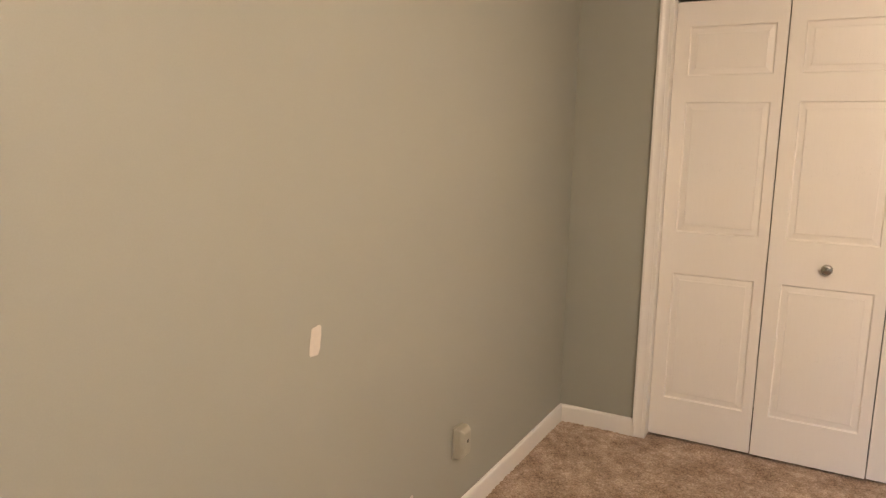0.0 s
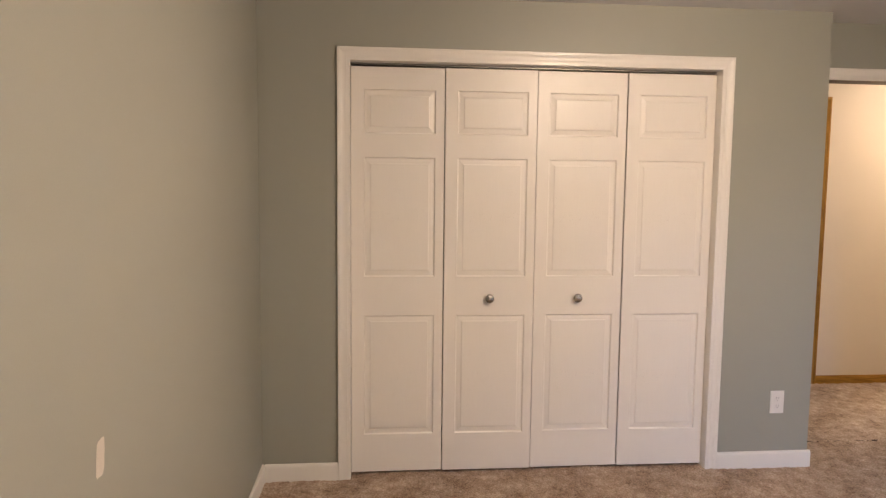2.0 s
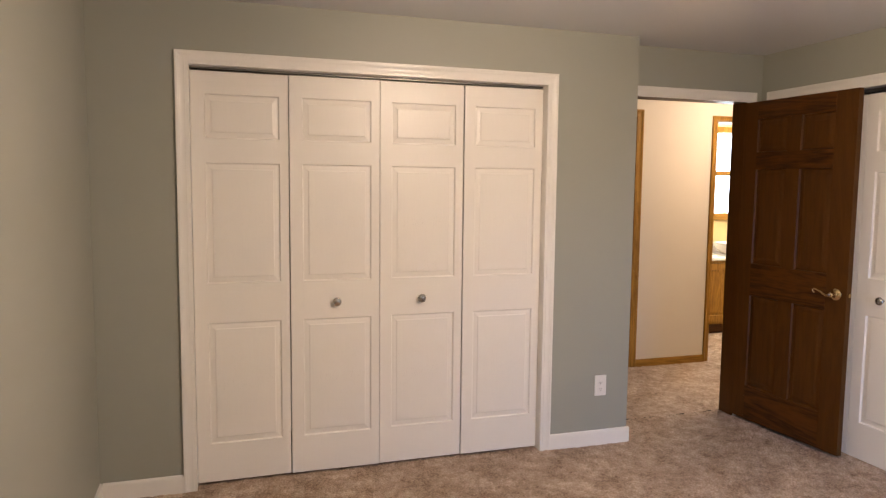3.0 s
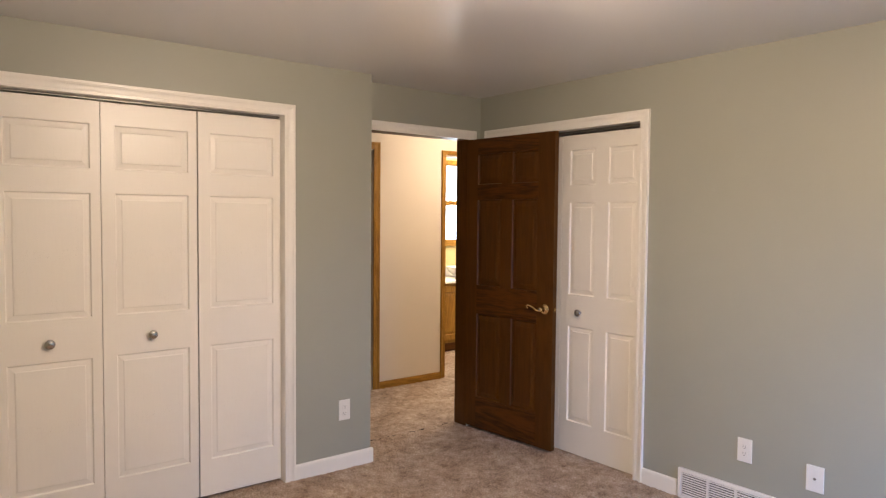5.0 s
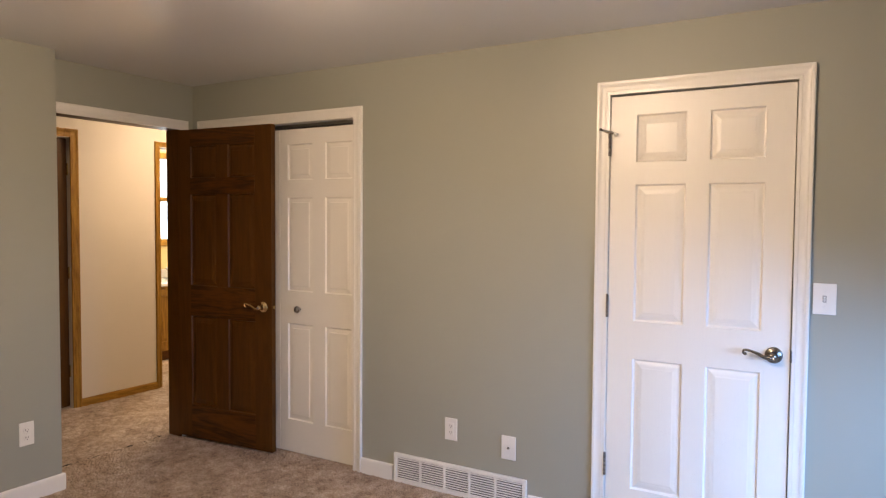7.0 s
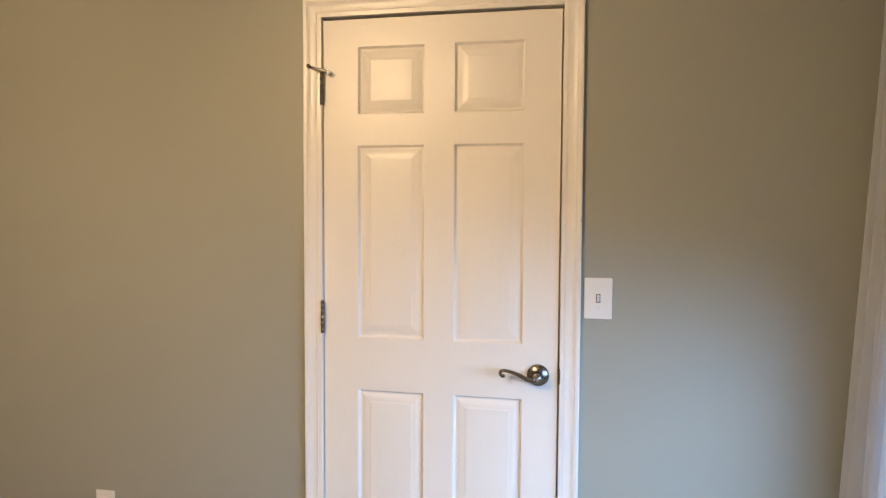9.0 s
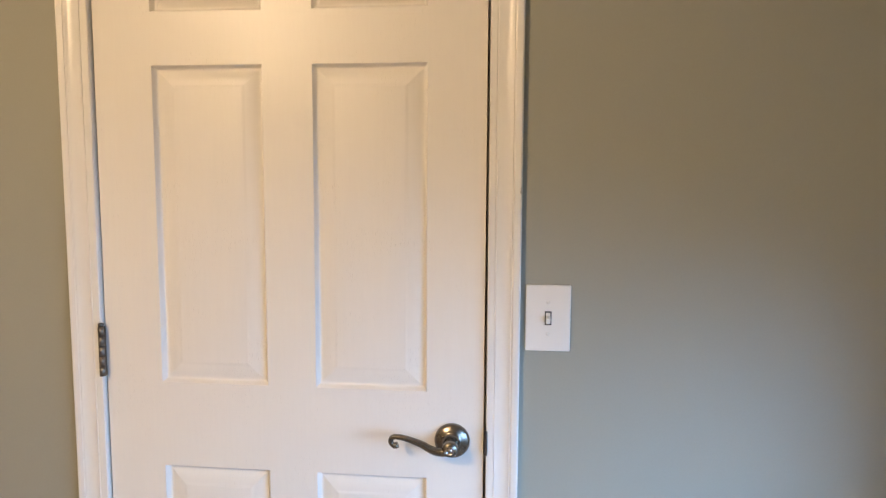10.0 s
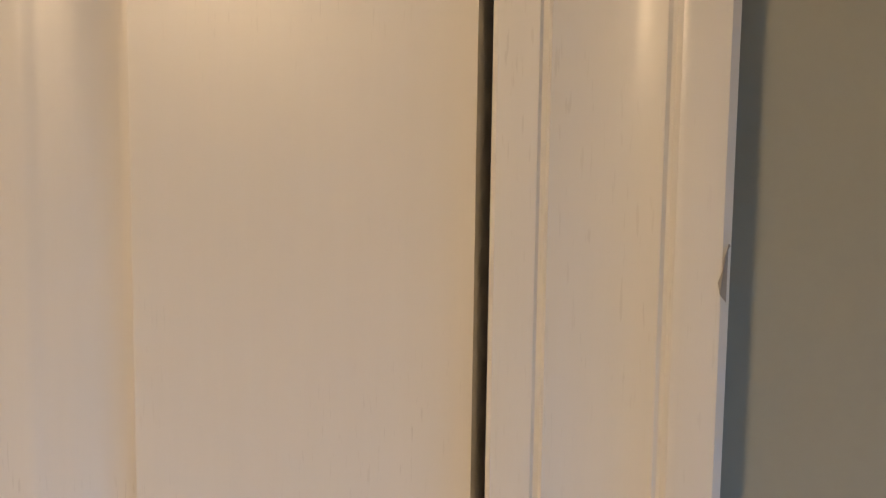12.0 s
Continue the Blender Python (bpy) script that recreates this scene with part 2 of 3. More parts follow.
def tube(points, radii, steps=12):
    """A round bar along points with a radius at each, closed at both ends."""
    bm = bmesh.new()
    pts = [Vector(p) for p in points]
    rings = []
    for i, p in enumerate(pts):
        d = (pts[min(i + 1, len(pts) - 1)] - pts[max(i - 1, 0)]).normalized()
        u = d.cross(Vector((0, 0, 1)))
        u = u.normalized() if u.length > 0.05 else Vector((1, 0, 0))
        v = d.cross(u)
        rings.append([bm.verts.new(p + radii[i] * (math.cos(2 * math.pi * k / steps) * u + math.sin(2 * math.pi * k / steps) * v)) for k in range(steps)])
    for a, b in zip(rings, rings[1:]):
        for k in range(steps):
            bm.faces.new((a[k], a[(k + 1) % steps], b[(k + 1) % steps], b[k]))
    bm.faces.new(rings[0])
    bm.faces.new(rings[-1])
    return bm


# ---------------------------------------------------------------- doors and casings
RAISED = ((0.0, 0.0), (0.0010, 0.0012), (0.0030, 0.0065), (0.0045, 0.0098), (0.008, 0.0102), (0.011, 0.0097), (0.0295, 0.0064), (0.0310, 0.0046),
          (0.0330, 0.0042), (0.036, 0.0040))
SUNK = ((0.0, 0.0), (0.0008, 0.0010), (0.0025, 0.0058), (0.0045, 0.0100), (0.0065, 0.0114), (0.0085, 0.0113), (0.0115, 0.0104), (0.0150, 0.0091),
        (0.0190, 0.0077), (0.0240, 0.0064), (0.0300, 0.0055), (0.0360, 0.0051), (0.0385, 0.0045), (0.0410, 0.0038), (0.0440, 0.0036))


def soften(bm, degrees):
    """Smooth faces with a sharp edge wherever they meet at more than so many degrees."""
    bm.normal_update()
    for f in bm.faces:
        f.smooth = True
    for e in bm.edges:
        e.smooth = len(e.link_faces) == 2 and e.calc_face_angle(0) < radians(degrees)


def panel_mesh(w, h, profile):
    """One moulded panel, w by h, its face towards -y, with its outer edge at y = 0."""
    bm = bmesh.new()
    rings = [[bm.verts.new(c) for c in ((i, d, i), (w - i, d, i), (w - i, d, h - i), (i, d, h - i))] for i, d in profile]
    for a, b in zip(rings, rings[1:]):
        for k in range(4):
            bm.faces.new((a[k], a[(k + 1) % 4], b[(k + 1) % 4], b[k]))
    bm.faces.new(rings[-1])
    bmesh.ops.recalc_face_normals(bm, faces=bm.faces)
    soften(bm, 40)
    for a, b in zip(rings, rings[1:]):
        for k in range(4):
            bm.edges.get((a[k], b[k])).smooth = False
    return bm


def leaf_mesh(w, h, thick, xs, zs, both=False):
    """A door's stiles and rails, w by h, with openings for panels between the pairs in xs and zs; faces at y = 0 and y = thick."""
    bm = bmesh.new()
    cx, cz = sorted({0, w, *[v for p in xs for v in p]}), sorted({0, h, *[v for p in zs for v in p]})
    for y, holes in ((0, True), (thick, both)):
        vs = {(x, z): bm.verts.new((x, y, z)) for x in cx for z in cz}
        for x0, x1 in zip(cx, cx[1:]):
            for z0, z1 in zip(cz, cz[1:]):
                if holes and (x0, x1) in xs and (z0, z1) in zs:
                    continue
                bm.faces.new((vs[x0, z0], vs[x1, z0], vs[x1, z1], vs[x0, z1]))
    e = 0.0015
    add_box(bm, e, w - e, 0.0122, thick - (0.0122 if both else 0.0005), e, h - e)
    ring = [(0, 0), (w, 0), (w, h), (0, h)]
    for (ax, az), (bx, bz) in zip(ring, ring[1:] + ring[:1]):
        bm.faces.new([bm.verts.new(c) for c in ((ax, 0, az), (bx, 0, bz), (bx, thick, bz), (ax, thick, az))])
    bmesh.ops.remove_doubles(bm, verts=bm.verts, dist=0.0001)
    return bm


def door_leaf(parent, m, w, h, thick, xs, zs, material, profile, both=False, label="", name="door_leaf", panel_material=None):
    leaf = part(name, leaf_mesh(w, h, thick, xs, zs, both), material, parent, label, m)
    for x0, x1 in xs:
        for z0, z1 in zs:
            p = part("panel", panel_mesh(x1 - x0, z1 - z0, profile), panel_material or material, leaf, "", pose(x0, 0, z0))
            if both:
                same_part(p, leaf, pose(x1, thick, z0, 0, 0, 180))
    return leaf


CASING = ((0.0, 0.0), (0.0, 0.0085), (0.0015, 0.0105), (0.0125, 0.0112), (0.0133, 0.0101), (0.0147, 0.0101), (0.0157, 0.0120), (0.0190, 0.0115),
          (0.0240, 0.0111), (0.0300, 0.0113), (0.0360, 0.0120), (0.0410, 0.0133), (0.0440, 0.0148), (0.0452, 0.0140), (0.0462, 0.0141), (0.0474, 0.0160),
          (0.0495, 0.0168), (0.0585, 0.0168), (0.0608, 0.0150), (0.0615, 0.0))


def casing(name, x0, x1, top, m, label, floor=0.0, left=True, right=True, head_from=None, head_to=None, kind="structure", material=None, scale=1.0):
    """Casing round an opening in a wall whose face is y = 0 and which is seen from -y."""
    t = thing(name, m, label, "trim", kind=kind)

    def member(pname, pts):
        bm = bmesh.new()
        a, b = [[bm.verts.new(f(u * scale, d)) for u, d in CASING] for f in pts]
        for i in range(len(CASING) - 1):
            bm.faces.new((a[i], a[i + 1], b[i + 1], b[i]))
        bm.faces.new(a)
        bm.faces.new(b)
        bmesh.ops.recalc_face_normals(bm, faces=bm.faces)
        soften(bm, 34)
        return part(pname, bm, material or TRIM, t)

    if left:
        member("casing_side", (lambda u, d: (x0 - u, -d, floor), lambda u, d: (x0 - u, -d, top + u)))
    if right:
        member("casing_side", (lambda u, d: (x1 + u, -d, floor), lambda u, d: (x1 + u, -d, top + u)))
    lo = (lambda u, d: (x0 - u, -d, top + u)) if head_from is None else (lambda u, d: (head_from, -d, top + u))
    hi = (lambda u, d: (x1 + u, -d, top + u)) if head_to is None else (lambda u, d: (head_to, -d, top + u))
    member("casing_head", (lo, hi))
    return t


def jambs(x0, x1, top, depth, m, material, label, name="door_frame"):
    """The lining of an opening, seen from -y, from y = 0 to depth."""
    t = thing(name, m, label, "door frame", kind="structure")
    part("jamb", box(x0 - 0.018, x0, 0.001, depth - 0.001, 0, top, 0.001), material, t)
    part("jamb", box(x1, x1 + 0.018, 0.001, depth - 0.001, 0, top, 0.001), material, t)
    part("jamb_head", box(x0 - 0.018, x1 + 0.018, 0.001, depth - 0.001, top, top + 0.018, 0.001), material, t)
    return t


def setting(name, bm, material, label, category):
    return tagged(mesh_object(name, bm, material), label, category, kind="structure")


def wall_with_openings(name, length, height, thick, openings, m, material, label):
    """A wall from x = 0 to length with its face at y = 0; openings: (x0, x1, z0, z1)."""
    bm = bmesh.new()
    xs = sorted({0, length, *[v for o in openings for v in o[:2]]})
    zs = sorted({0, height, *[v for o in openings for v in o[2:]]})
    for a, b in zip(xs, xs[1:]):
        run = None
        for c, d in zip(zs, zs[1:]):
            hole = any(o[0] <= a and b <= o[1] and o[2] <= c and d <= o[3] for o in openings)
            if hole:
                if run:
                    add_box(bm, a, b, 0, thick, *run)
                run = None
            else:
                run = (run[0] if run else c, d)
        if run:
            add_box(bm, a, b, 0, thick, *run)
    bmesh.ops.remove_doubles(bm, verts=bm.verts, dist=0.0001)
    ob = setting(name, bm, material, label, "wall")
    ob.matrix_basis = m
    return ob


# ---------------------------------------------------------------- the plan
W, D = 3.855, -4.42            # the bedroom: x 0 to W, y D to 0
H = 2.33                       # ceiling
STEP, ALC = 2.812, 0.205       # the doorway's recess begins at x = STEP and is ALC deep
T = 0.12
C1 = (0.4285, 2.2500)          # wide closet
HD = (2.93, 3.737)             # doorway to the hall
C2 = (-1.150, 0.085)           # narrow closet, in y
DR = (-3.4065, -2.6355)        # white door, in y
DOOR_TOP = 2.032
HALL_Y = 1.465

NORTH = pose(0, 0, 0)                          # local x = x, face towards -y
EAST = pose(W, 0, 0, 0, 0, -90)                # local x = -y, face towards -x


def east(y):
    return -y


# floors
def carpet(name, x0, x1, y0, y1, step, label):
    nx, ny = int((x1 - x0) / step) + 1, int((y1 - y0) / step) + 1
    rng = np.random.default_rng(4)
    gx, gy = np.meshgrid(np.linspace(x0, x1, nx), np.linspace(y0, y1, ny))
    gz = rng.uniform(-0.006, 0.003, gx.shape)
    gz += 0.002 * np.sin(gx * 9.1 + 2 * np.sin(gy * 5.3)) * np.sin(gy * 7.7 + 1.3)
    verts = np.stack([gx, gy, gz], -1).reshape(-1, 3)
    i = np.arange(nx * ny).reshape(ny, nx)
    quads = np.stack([i[:-1, :-1], i[:-1, 1:], i[1:, 1:], i[1:, :-1]], -1).reshape(-1, 4)
    me = bpy.data.meshes.new(name)
    me.from_pydata(verts.tolist(), [], quads.tolist())
    me.materials.append(CARPET)
    return tagged(new(name, me), label, "carpet", kind="structure")


carpet("floor", 0, W + 0.11, D, ALC + T, 0.011, "beige and brown mottled cut-pile carpet in the bedroom")
carpet("floor_hall", 1.6, 7.4, ALC + T, 3.0, 0.03, "beige mottled carpet running on through the hall")

# ceilings
setting("ceiling", box(-T, W + T, D - T, ALC + T, H, H + 0.1), CEILING, "smooth off-white painted bedroom ceiling with a soft sheen", "ceiling")
setting("ceiling_hall", box(1.5, 7.5, ALC + T, 3.1, H + 0.03, H + 0.13), CEILING, "off-white painted hall ceiling", "ceiling")

# bedroom walls
setting("wall_west", box(-T, 0, D - T, T, 0, H), SAGE, "sage grey painted wall with white filler patches", "wall")
wall_with_openings("wall_north", STEP, H, T, [(C1[0] - 0.018, C1[1] + 0.018, 0, DOOR_TOP + 0.018)], NORTH, SAGE, "sage grey painted wall round the wide closet")
setting("wall_recess", box(STEP - T, STEP, T, ALC + T, 0, H), SAGE, "short sage grey return wall beside the hall doorway", "wall")
wall_with_openings("wall_doorway", W - STEP, H, T, [(HD[0] - 0.018 - STEP, HD[1] + 0.018 - STEP, 0, DOOR_TOP + 0.018)], pose(STEP, ALC, 0), SAGE,
                   "sage grey painted wall over the hall doorway")
E0 = east(ALC + T)
wall_with_openings("wall_east", east(D) - E0, H, T,
                   [(east(C2[1]) - 0.018 - E0, east(C2[0]) + 0.018 - E0, 0, DOOR_TOP + 0.018),
                    (east(DR[1]) - 0.018 - E0, east(DR[0]) + 0.018 - E0, 0, DOOR_TOP + 0.018)],
                   pose(W, -E0, 0, 0, 0, -90), SAGE, "sage grey painted wall with a narrow closet and a white door")
WIN = (2.10, 3.62, 0.55, 1.98)
wall_with_openings("wall_south", W + 2 * T, H, T, [(WIN[0] + T, WIN[1] + T, WIN[2], WIN[3])], pose(-T, D - T, 0), SAGE, "sage grey painted window wall")

# closets and the room behind the white door
CLOSET = mat("closet_paint", (0.45, 0.43, 0.40), 0.7, spread=0.03)
setting("closet_shell", add_box(add_box(add_box(add_box(bmesh.new(), 0.1, 2.6, 0.72, 0.78, 0, H), 0.04, 0.10, T, 0.78, 0, H), 2.6, 2.66, T, 0.78, 0, H),
        0.04, 2.66, T, 0.78, H, H + 0.05), CLOSET, "plain inside of the wide closet", "wall")
setting("closet_shell_narrow", add_box(add_box(add_box(add_box(bmesh.new(), 4.5, 4.56, -1.3, 0.2, 0, H), W + T, 4.5, -1.3, -1.24, 0, H), W + T, 4.5, 0.14, 0.2, 0, H),
        W + T, 4.56, -1.3, 0.2, H, H + 0.05), CLOSET, "plain inside of the narrow closet", "wall")
setting("wall_behind_door", box(W + T, W + T + 0.05, -3.6, -2.5, 0, H), CLOSET, "plain wall closing the space behind the white door", "wall")

# ---------------------------------------------------------------- trim
casing("trim_wide_closet", C1[0], C1[1], DOOR_TOP, NORTH, "white painted moulded casing round the wide closet")
jambs(C1[0], C1[1], DOOR_TOP, T, NORTH, TRIM, "white painted lining of the wide closet")
casing("trim_narrow_closet", east(C2[1]), east(C2[0]), DOOR_TOP, EAST, "white painted moulded casing round the narrow closet")
jambs(east(C2[1]), east(C2[0]), DOOR_TOP, T, EAST, TRIM, "white painted lining of the narrow closet")
casing("trim_white_door", east(DR[1]), east(DR[0]), DOOR_TOP, EAST, "white painted moulded casing with a chipped outer edge")
jambs(east(DR[1]), east(DR[0]), DOOR_TOP, T, EAST, TRIM, "white painted lining of the passage door")
casing("trim_hall_doorway", HD[0] - 0.010, HD[1] + 0.010, DOOR_TOP, pose(0, ALC, 0), "white painted moulded casing over the hall doorway")
jambs(HD[0], HD[1], DOOR_TOP, T, pose(0, ALC, 0), DARKWOOD, "dark stained oak lining of the hall doorway")


def baseboard(m, length, label="white painted baseboard with a rounded top", h=0.086, material=None):
    """Runs along local x from 0 to length, in front of a wall face at y = 0."""
    prof = [(0, -0.004), (-0.013, -0.004), (-0.013, h - 0.016), (-0.0115, h - 0.007), (-0.008, h - 0.002), (-0.004, h), (0, h)]
    bm = bmesh.new()
    a, b = [[bm.verts.new((x, y, z)) for y, z in prof] for x in (0, length)]
    for i in range(len(prof) - 1):
        bm.faces.new((a[i], a[i + 1], b[i + 1], b[i]))
    bm.faces.new(a)
    bm.faces.new(b)
    ob = setting("baseboard", bm, material or TRIM, label, "baseboard")
    ob.matrix_basis = m
    return ob


CW = 0.0615
baseboard(pose(0.013, 0, 0), C1[0] - CW - 0.013)
baseboard(pose(C1[1] + CW, 0, 0), STEP + 0.013 - C1[1] - CW)
baseboard(pose(STEP, 0, 0, 0, 0, 90), ALC)
baseboard(pose(0, D, 0, 0, 0, 90), -D)
baseboard(pose(W, C2[0] - CW, 0, 0, 0, -90), 1.432 + C2[0] - CW)
baseboard(pose(W, -2.250, 0, 0, 0, -90), -2.250 - DR[1] - CW)
baseboard(pose(W, DR[0] - CW, 0, 0, 0, -90), DR[0] - CW - D)
baseboard(pose(W, D, 0, 0, 0, 180), W)

# ---------------------------------------------------------------- closet doors


def knob(parent, m, material=NICKEL):
    k = part("knob", lathe([(0, 0), (0.011, 0), (0.011, 0.002), (0.0065, 0.004), (0.006, 0.012), (0.013, 0.016), (0.0205, 0.019), (0.0230, 0.024),
                            (0.0215, 0.030), (0.0140, 0.0345), (0, 0.0355)], 24), material, parent, "satin nickel knob", m, True)
    return k


LW = (C1[1] - C1[0]) / 4
Z3 = ((0.190, 0.795), (0.989, 1.572), (1.686, 1.896))
LEAF_H = 2.001
for i, (x, label) in enumerate(((C1[0], "white moulded bifold closet door, closed"), (C1[0] + 2 * LW, "white moulded bifold closet door, closed"))):
    unit = thing("bifold_door", pose(x, 0.046, 0.013), label, "closet door", "bifold doors of the wide closet")
    for j in range(2):
        a = 0.4 * (1 if j == 0 else -1) * (1 if i == 0 else 1)
        leaf = door_leaf(unit, pose(j * LW + 0.0026, 0.004 if j == 0 else 0.001, 0, 0, 0, a), LW - 0.0052, LEAF_H, 0.030, [(0.0604, LW - 0.0476)], list(Z3), WHITE, RAISED)
        if i != j:
            knob(leaf, pose(0.227 if i == 0 else 0.221, 0, 0.881, 90))
tagged(setting("closet_track", box(C1[0], C1[1], 0.056, 0.080, 2.024, DOOR_TOP), STEEL, "dark metal track over the bifold doors", "track"))

L2 = (C2[1] - C2[0]) / 2
unit = thing("bifold_door", pose(W + 0.047, C2[1], 0.002, 0, 0, -90), "white six-panel bifold closet door, closed", "closet door")
for j in range(2):
    leaf = door_leaf(unit, pose(j * L2 + 0.002, 0, 0), L2 - 0.004, 2.000, 0.032, [(0.064, 0.264), (0.362, 0.562)] if j else [(0.052, 0.252), (0.350, 0.550)],
                     [(0.202, 0.805), (1.007, 1.583), (1.691, 1.909)], WHITE, RAISED)
    if j:
        knob(leaf, pose(0.160, 0, 0.898, 90))
setting("closet_track", box(0, C2[1] - C2[0], 0, 0.02, 2.012, DOOR_TOP - 0.002), STEEL, "dark metal track over the narrow closet doors", "track").matrix_basis = pose(W + 0.052, C2[1], 0, 0, 0, -90)

# ---------------------------------------------------------------- white passage door
DW = DR[1] - DR[0] - 0.009
white_door = thing("door_1", pose(W + 0.001, DR[1] - 0.0035, 0.016, 0, 0, -90), "closed white six-panel passage door, paint slightly marked", "door", kind="structure")
leaf = door_leaf(white_door, pose(0, 0, 0), DW, 2.007, 0.035, [(0.116, 0.336), (0.433, 0.652)], [(0.205, 0.810), (0.983, 1.606), (1.706, 1.920)], WHITE, SUNK)


def lever(parent, m, material, button=True, scale=1.0, label=""):
    """A lever handle on a round rose, face towards local -y, the lever running towards -x."""
    rose = part("rose", lathe([(0, 0), (0.034, 0), (0.0345, 0.003), (0.033, 0.007), (0.029, 0.0105), (0.020, 0.0135), (0.0165, 0.0150), (0.0150, 0.021),
                               (0.0135, 0.030), (0.0150, 0.040), (0.0150, 0.050), (0.0125, 0.054), (0, 0.0545)], 36), material, parent, label, m @ pose(0, 0, 0, 90), True)
    n = 16
    pts, rad = [], []
    for i in range(n + 1):
        s = i / n
        x = -0.006 - 0.098 * s
        z = -0.0050 - 0.004 * math.sin(math.pi * min(1.0, 2.2 * s)) + 0.0245 * s * s * (3 - 2 * s)
        pts.append((x, z, 0.046))
        rad.append(0.0092 - 0.0042 * s ** 0.7)
    for i in range(1, 10):
        a = math.pi / 2 + i * 0.42
        pts.append((-0.104 + 0.0085 * math.cos(a), pts[n][1] - 0.0085 + 0.0085 * math.sin(a), 0.046))
        rad.append(0.0050 + (0.0012 if i > 6 else 0))
    part("lever_bar", tube(pts, rad, 14), material, rose, "", pose(0, 0, 0), True)
    if button:
        part("lock_button", lathe([(0.0085, 0), (0.0085, 0.003), (0.0070, 0.0035), (0.0065, 0.0022), (0.0045, 0.0022), (0.0040, 0.0042), (0, 0.0044)], 20), NICKEL, rose, "", pose(0, 0, 0.0535), True)
    return rose


lever(leaf, pose(0.702, 0, 0.889) @ pose(0, 0, 0), PEWTER, label="dark pewter lever handle with a lock button")


def hinge(parent, m, stop=False):
    pl = part("hinge", add_box(box(-0.003, 0.0, 0.0035, 0.006, -0.050, 0.050), 0.001, 0.004, 0.0035, 0.006, -0.050, 0.050), STEEL, parent, "tarnished steel hinge", m)
    for z0, z1 in ((-0.050, -0.031), (-0.030, -0.011), (-0.010, 0.010), (0.011, 0.030), (0.031, 0.050)):
        part("knuckle", tube([(0, -0.003, z0), (0, -0.003, z1)], [0.006, 0.006], 14), STEEL, pl, "", pose(0, 0, 0), True)
    part("pin", tube([(0, -0.003, 0.050), (0, -0.003, 0.056), (0, -0.003, 0.058)], [0.0045, 0.0062, 0.003], 12), STEEL, pl, "", None, True)
    if stop:
        part("stop_plate", box(-0.008, 0.008, -0.011, 0.005, 0.0585, 0.0615, 0.001), STEEL, pl)
        part("stop_bar", tube([(-0.040, -0.016, 0.072), (-0.012, -0.010, 0.060), (0.012, -0.010, 0.056), (0.026, -0.012, 0.049)], [0.0035, 0.0072, 0.0060, 0.0045], 12), NICKEL, pl, "", None, True)
        part("stop_pad", tube([(-0.045, -0.017, 0.0742), (-0.037, -0.0152, 0.0710)], [0.0060, 0.0070], 12), STEEL, pl, "", None, True)
        part("stop_pad", tube([(0.024, -0.0115, 0.0500), (0.033, -0.0130, 0.0455)], [0.0090, 0.0080], 12), PLATE, pl, "", None, True)
    return pl


for z, stop in ((0.302, False), (1.045, False), (1.788, True)):
    hinge(white_door, pose(-0.002, -0.010, z), stop)
part("strike_plate", box(DW + 0.0036, DW + 0.0052, 0.002, 0.024, 0.862, 0.918, 0.0006), STEEL, white_door, "dark steel strike plate")
part("strike_lip", box(DW + 0.0030, DW + 0.0085, -0.0150, 0.003, 0.866, 0.914, 0.0015), STEEL, white_door, "curved strike plate lip")
part("door_stop", box(DW + 0.0005, DW + 0.0055, 0.036, 0.060, -0.01, 2.02), TRIM, white_door)

# chip on the casing's outer edge beside the switch
chip_bm = bmesh.new()
outline = [(0, -0.0070), (0.0018, -0.0050), (0.0024, -0.002), (0.0014, 0.001), (0.0012, 0.004), (0.0006, 0.0060), (0, 0.0075)]
fr = [chip_bm.verts.new((0.0600 - u, -0.0172 + (0.0014 if u == 0 else 0), z)) for u, z in outline]
bk = [chip_bm.verts.new((0.0600 - u + 0.0012, -0.0142, z)) for u, z in outline]
chip_bm.faces.new(fr)
for i in range(len(fr) - 1):
    chip_bm.faces.new((fr[i], fr[i + 1], bk[i + 1], bk[i]))
chip = setting("paint_chip", chip_bm, PRIMER, "small bare chip in the casing's painted edge", "paint chip")
chip.matrix_basis = EAST @ pose(east(DR[0]), 0, 1.387)

# ---------------------------------------------------------------- brown door, open into the bedroom
hx, hy, tx, ty = 3.733, 0.214, 3.782, -0.578
ang = math.degrees(math.atan2(ty - hy, tx - hx))
BW = math.hypot(tx - hx, ty - hy)
brown = thing("door_2", pose(hx, hy, 0.018, 0, 0, ang), "dark stained oak six-panel door standing open into the bedroom", "door", kind="structure")
bxs, bzs = [(0.118, 0.343), (0.440, 0.662)], [(0.215, 0.800), (1.000, 1.590), (1.695, 1.900)]
SH = 2.008
bleaf = part("door_leaf", leaf_mesh(BW, SH, 0.035, bxs, bzs, True), DARKWOOD, brown)
for x0, x1 in bxs:
    for z0, z1 in bzs:
        p = part("panel", panel_mesh(x1 - x0, z1 - z0, SUNK), DARKWOOD, bleaf, "", pose(x0, 0, z0))
        same_part(p, bleaf, pose(x1, 0.035, z0, 0, 0, 180))
for z0, z1 in ((0, bzs[0][0]), (bzs[0][1], bzs[1][0]), (bzs[1][1], bzs[2][0]), (bzs[2][1], SH)):
    part("rail", box(bxs[0][0], bxs[1][1], -0.0012, 0.002, z0 + 0.0005, z1 - 0.0005, 0.0004), DARKWOOD_X, bleaf)
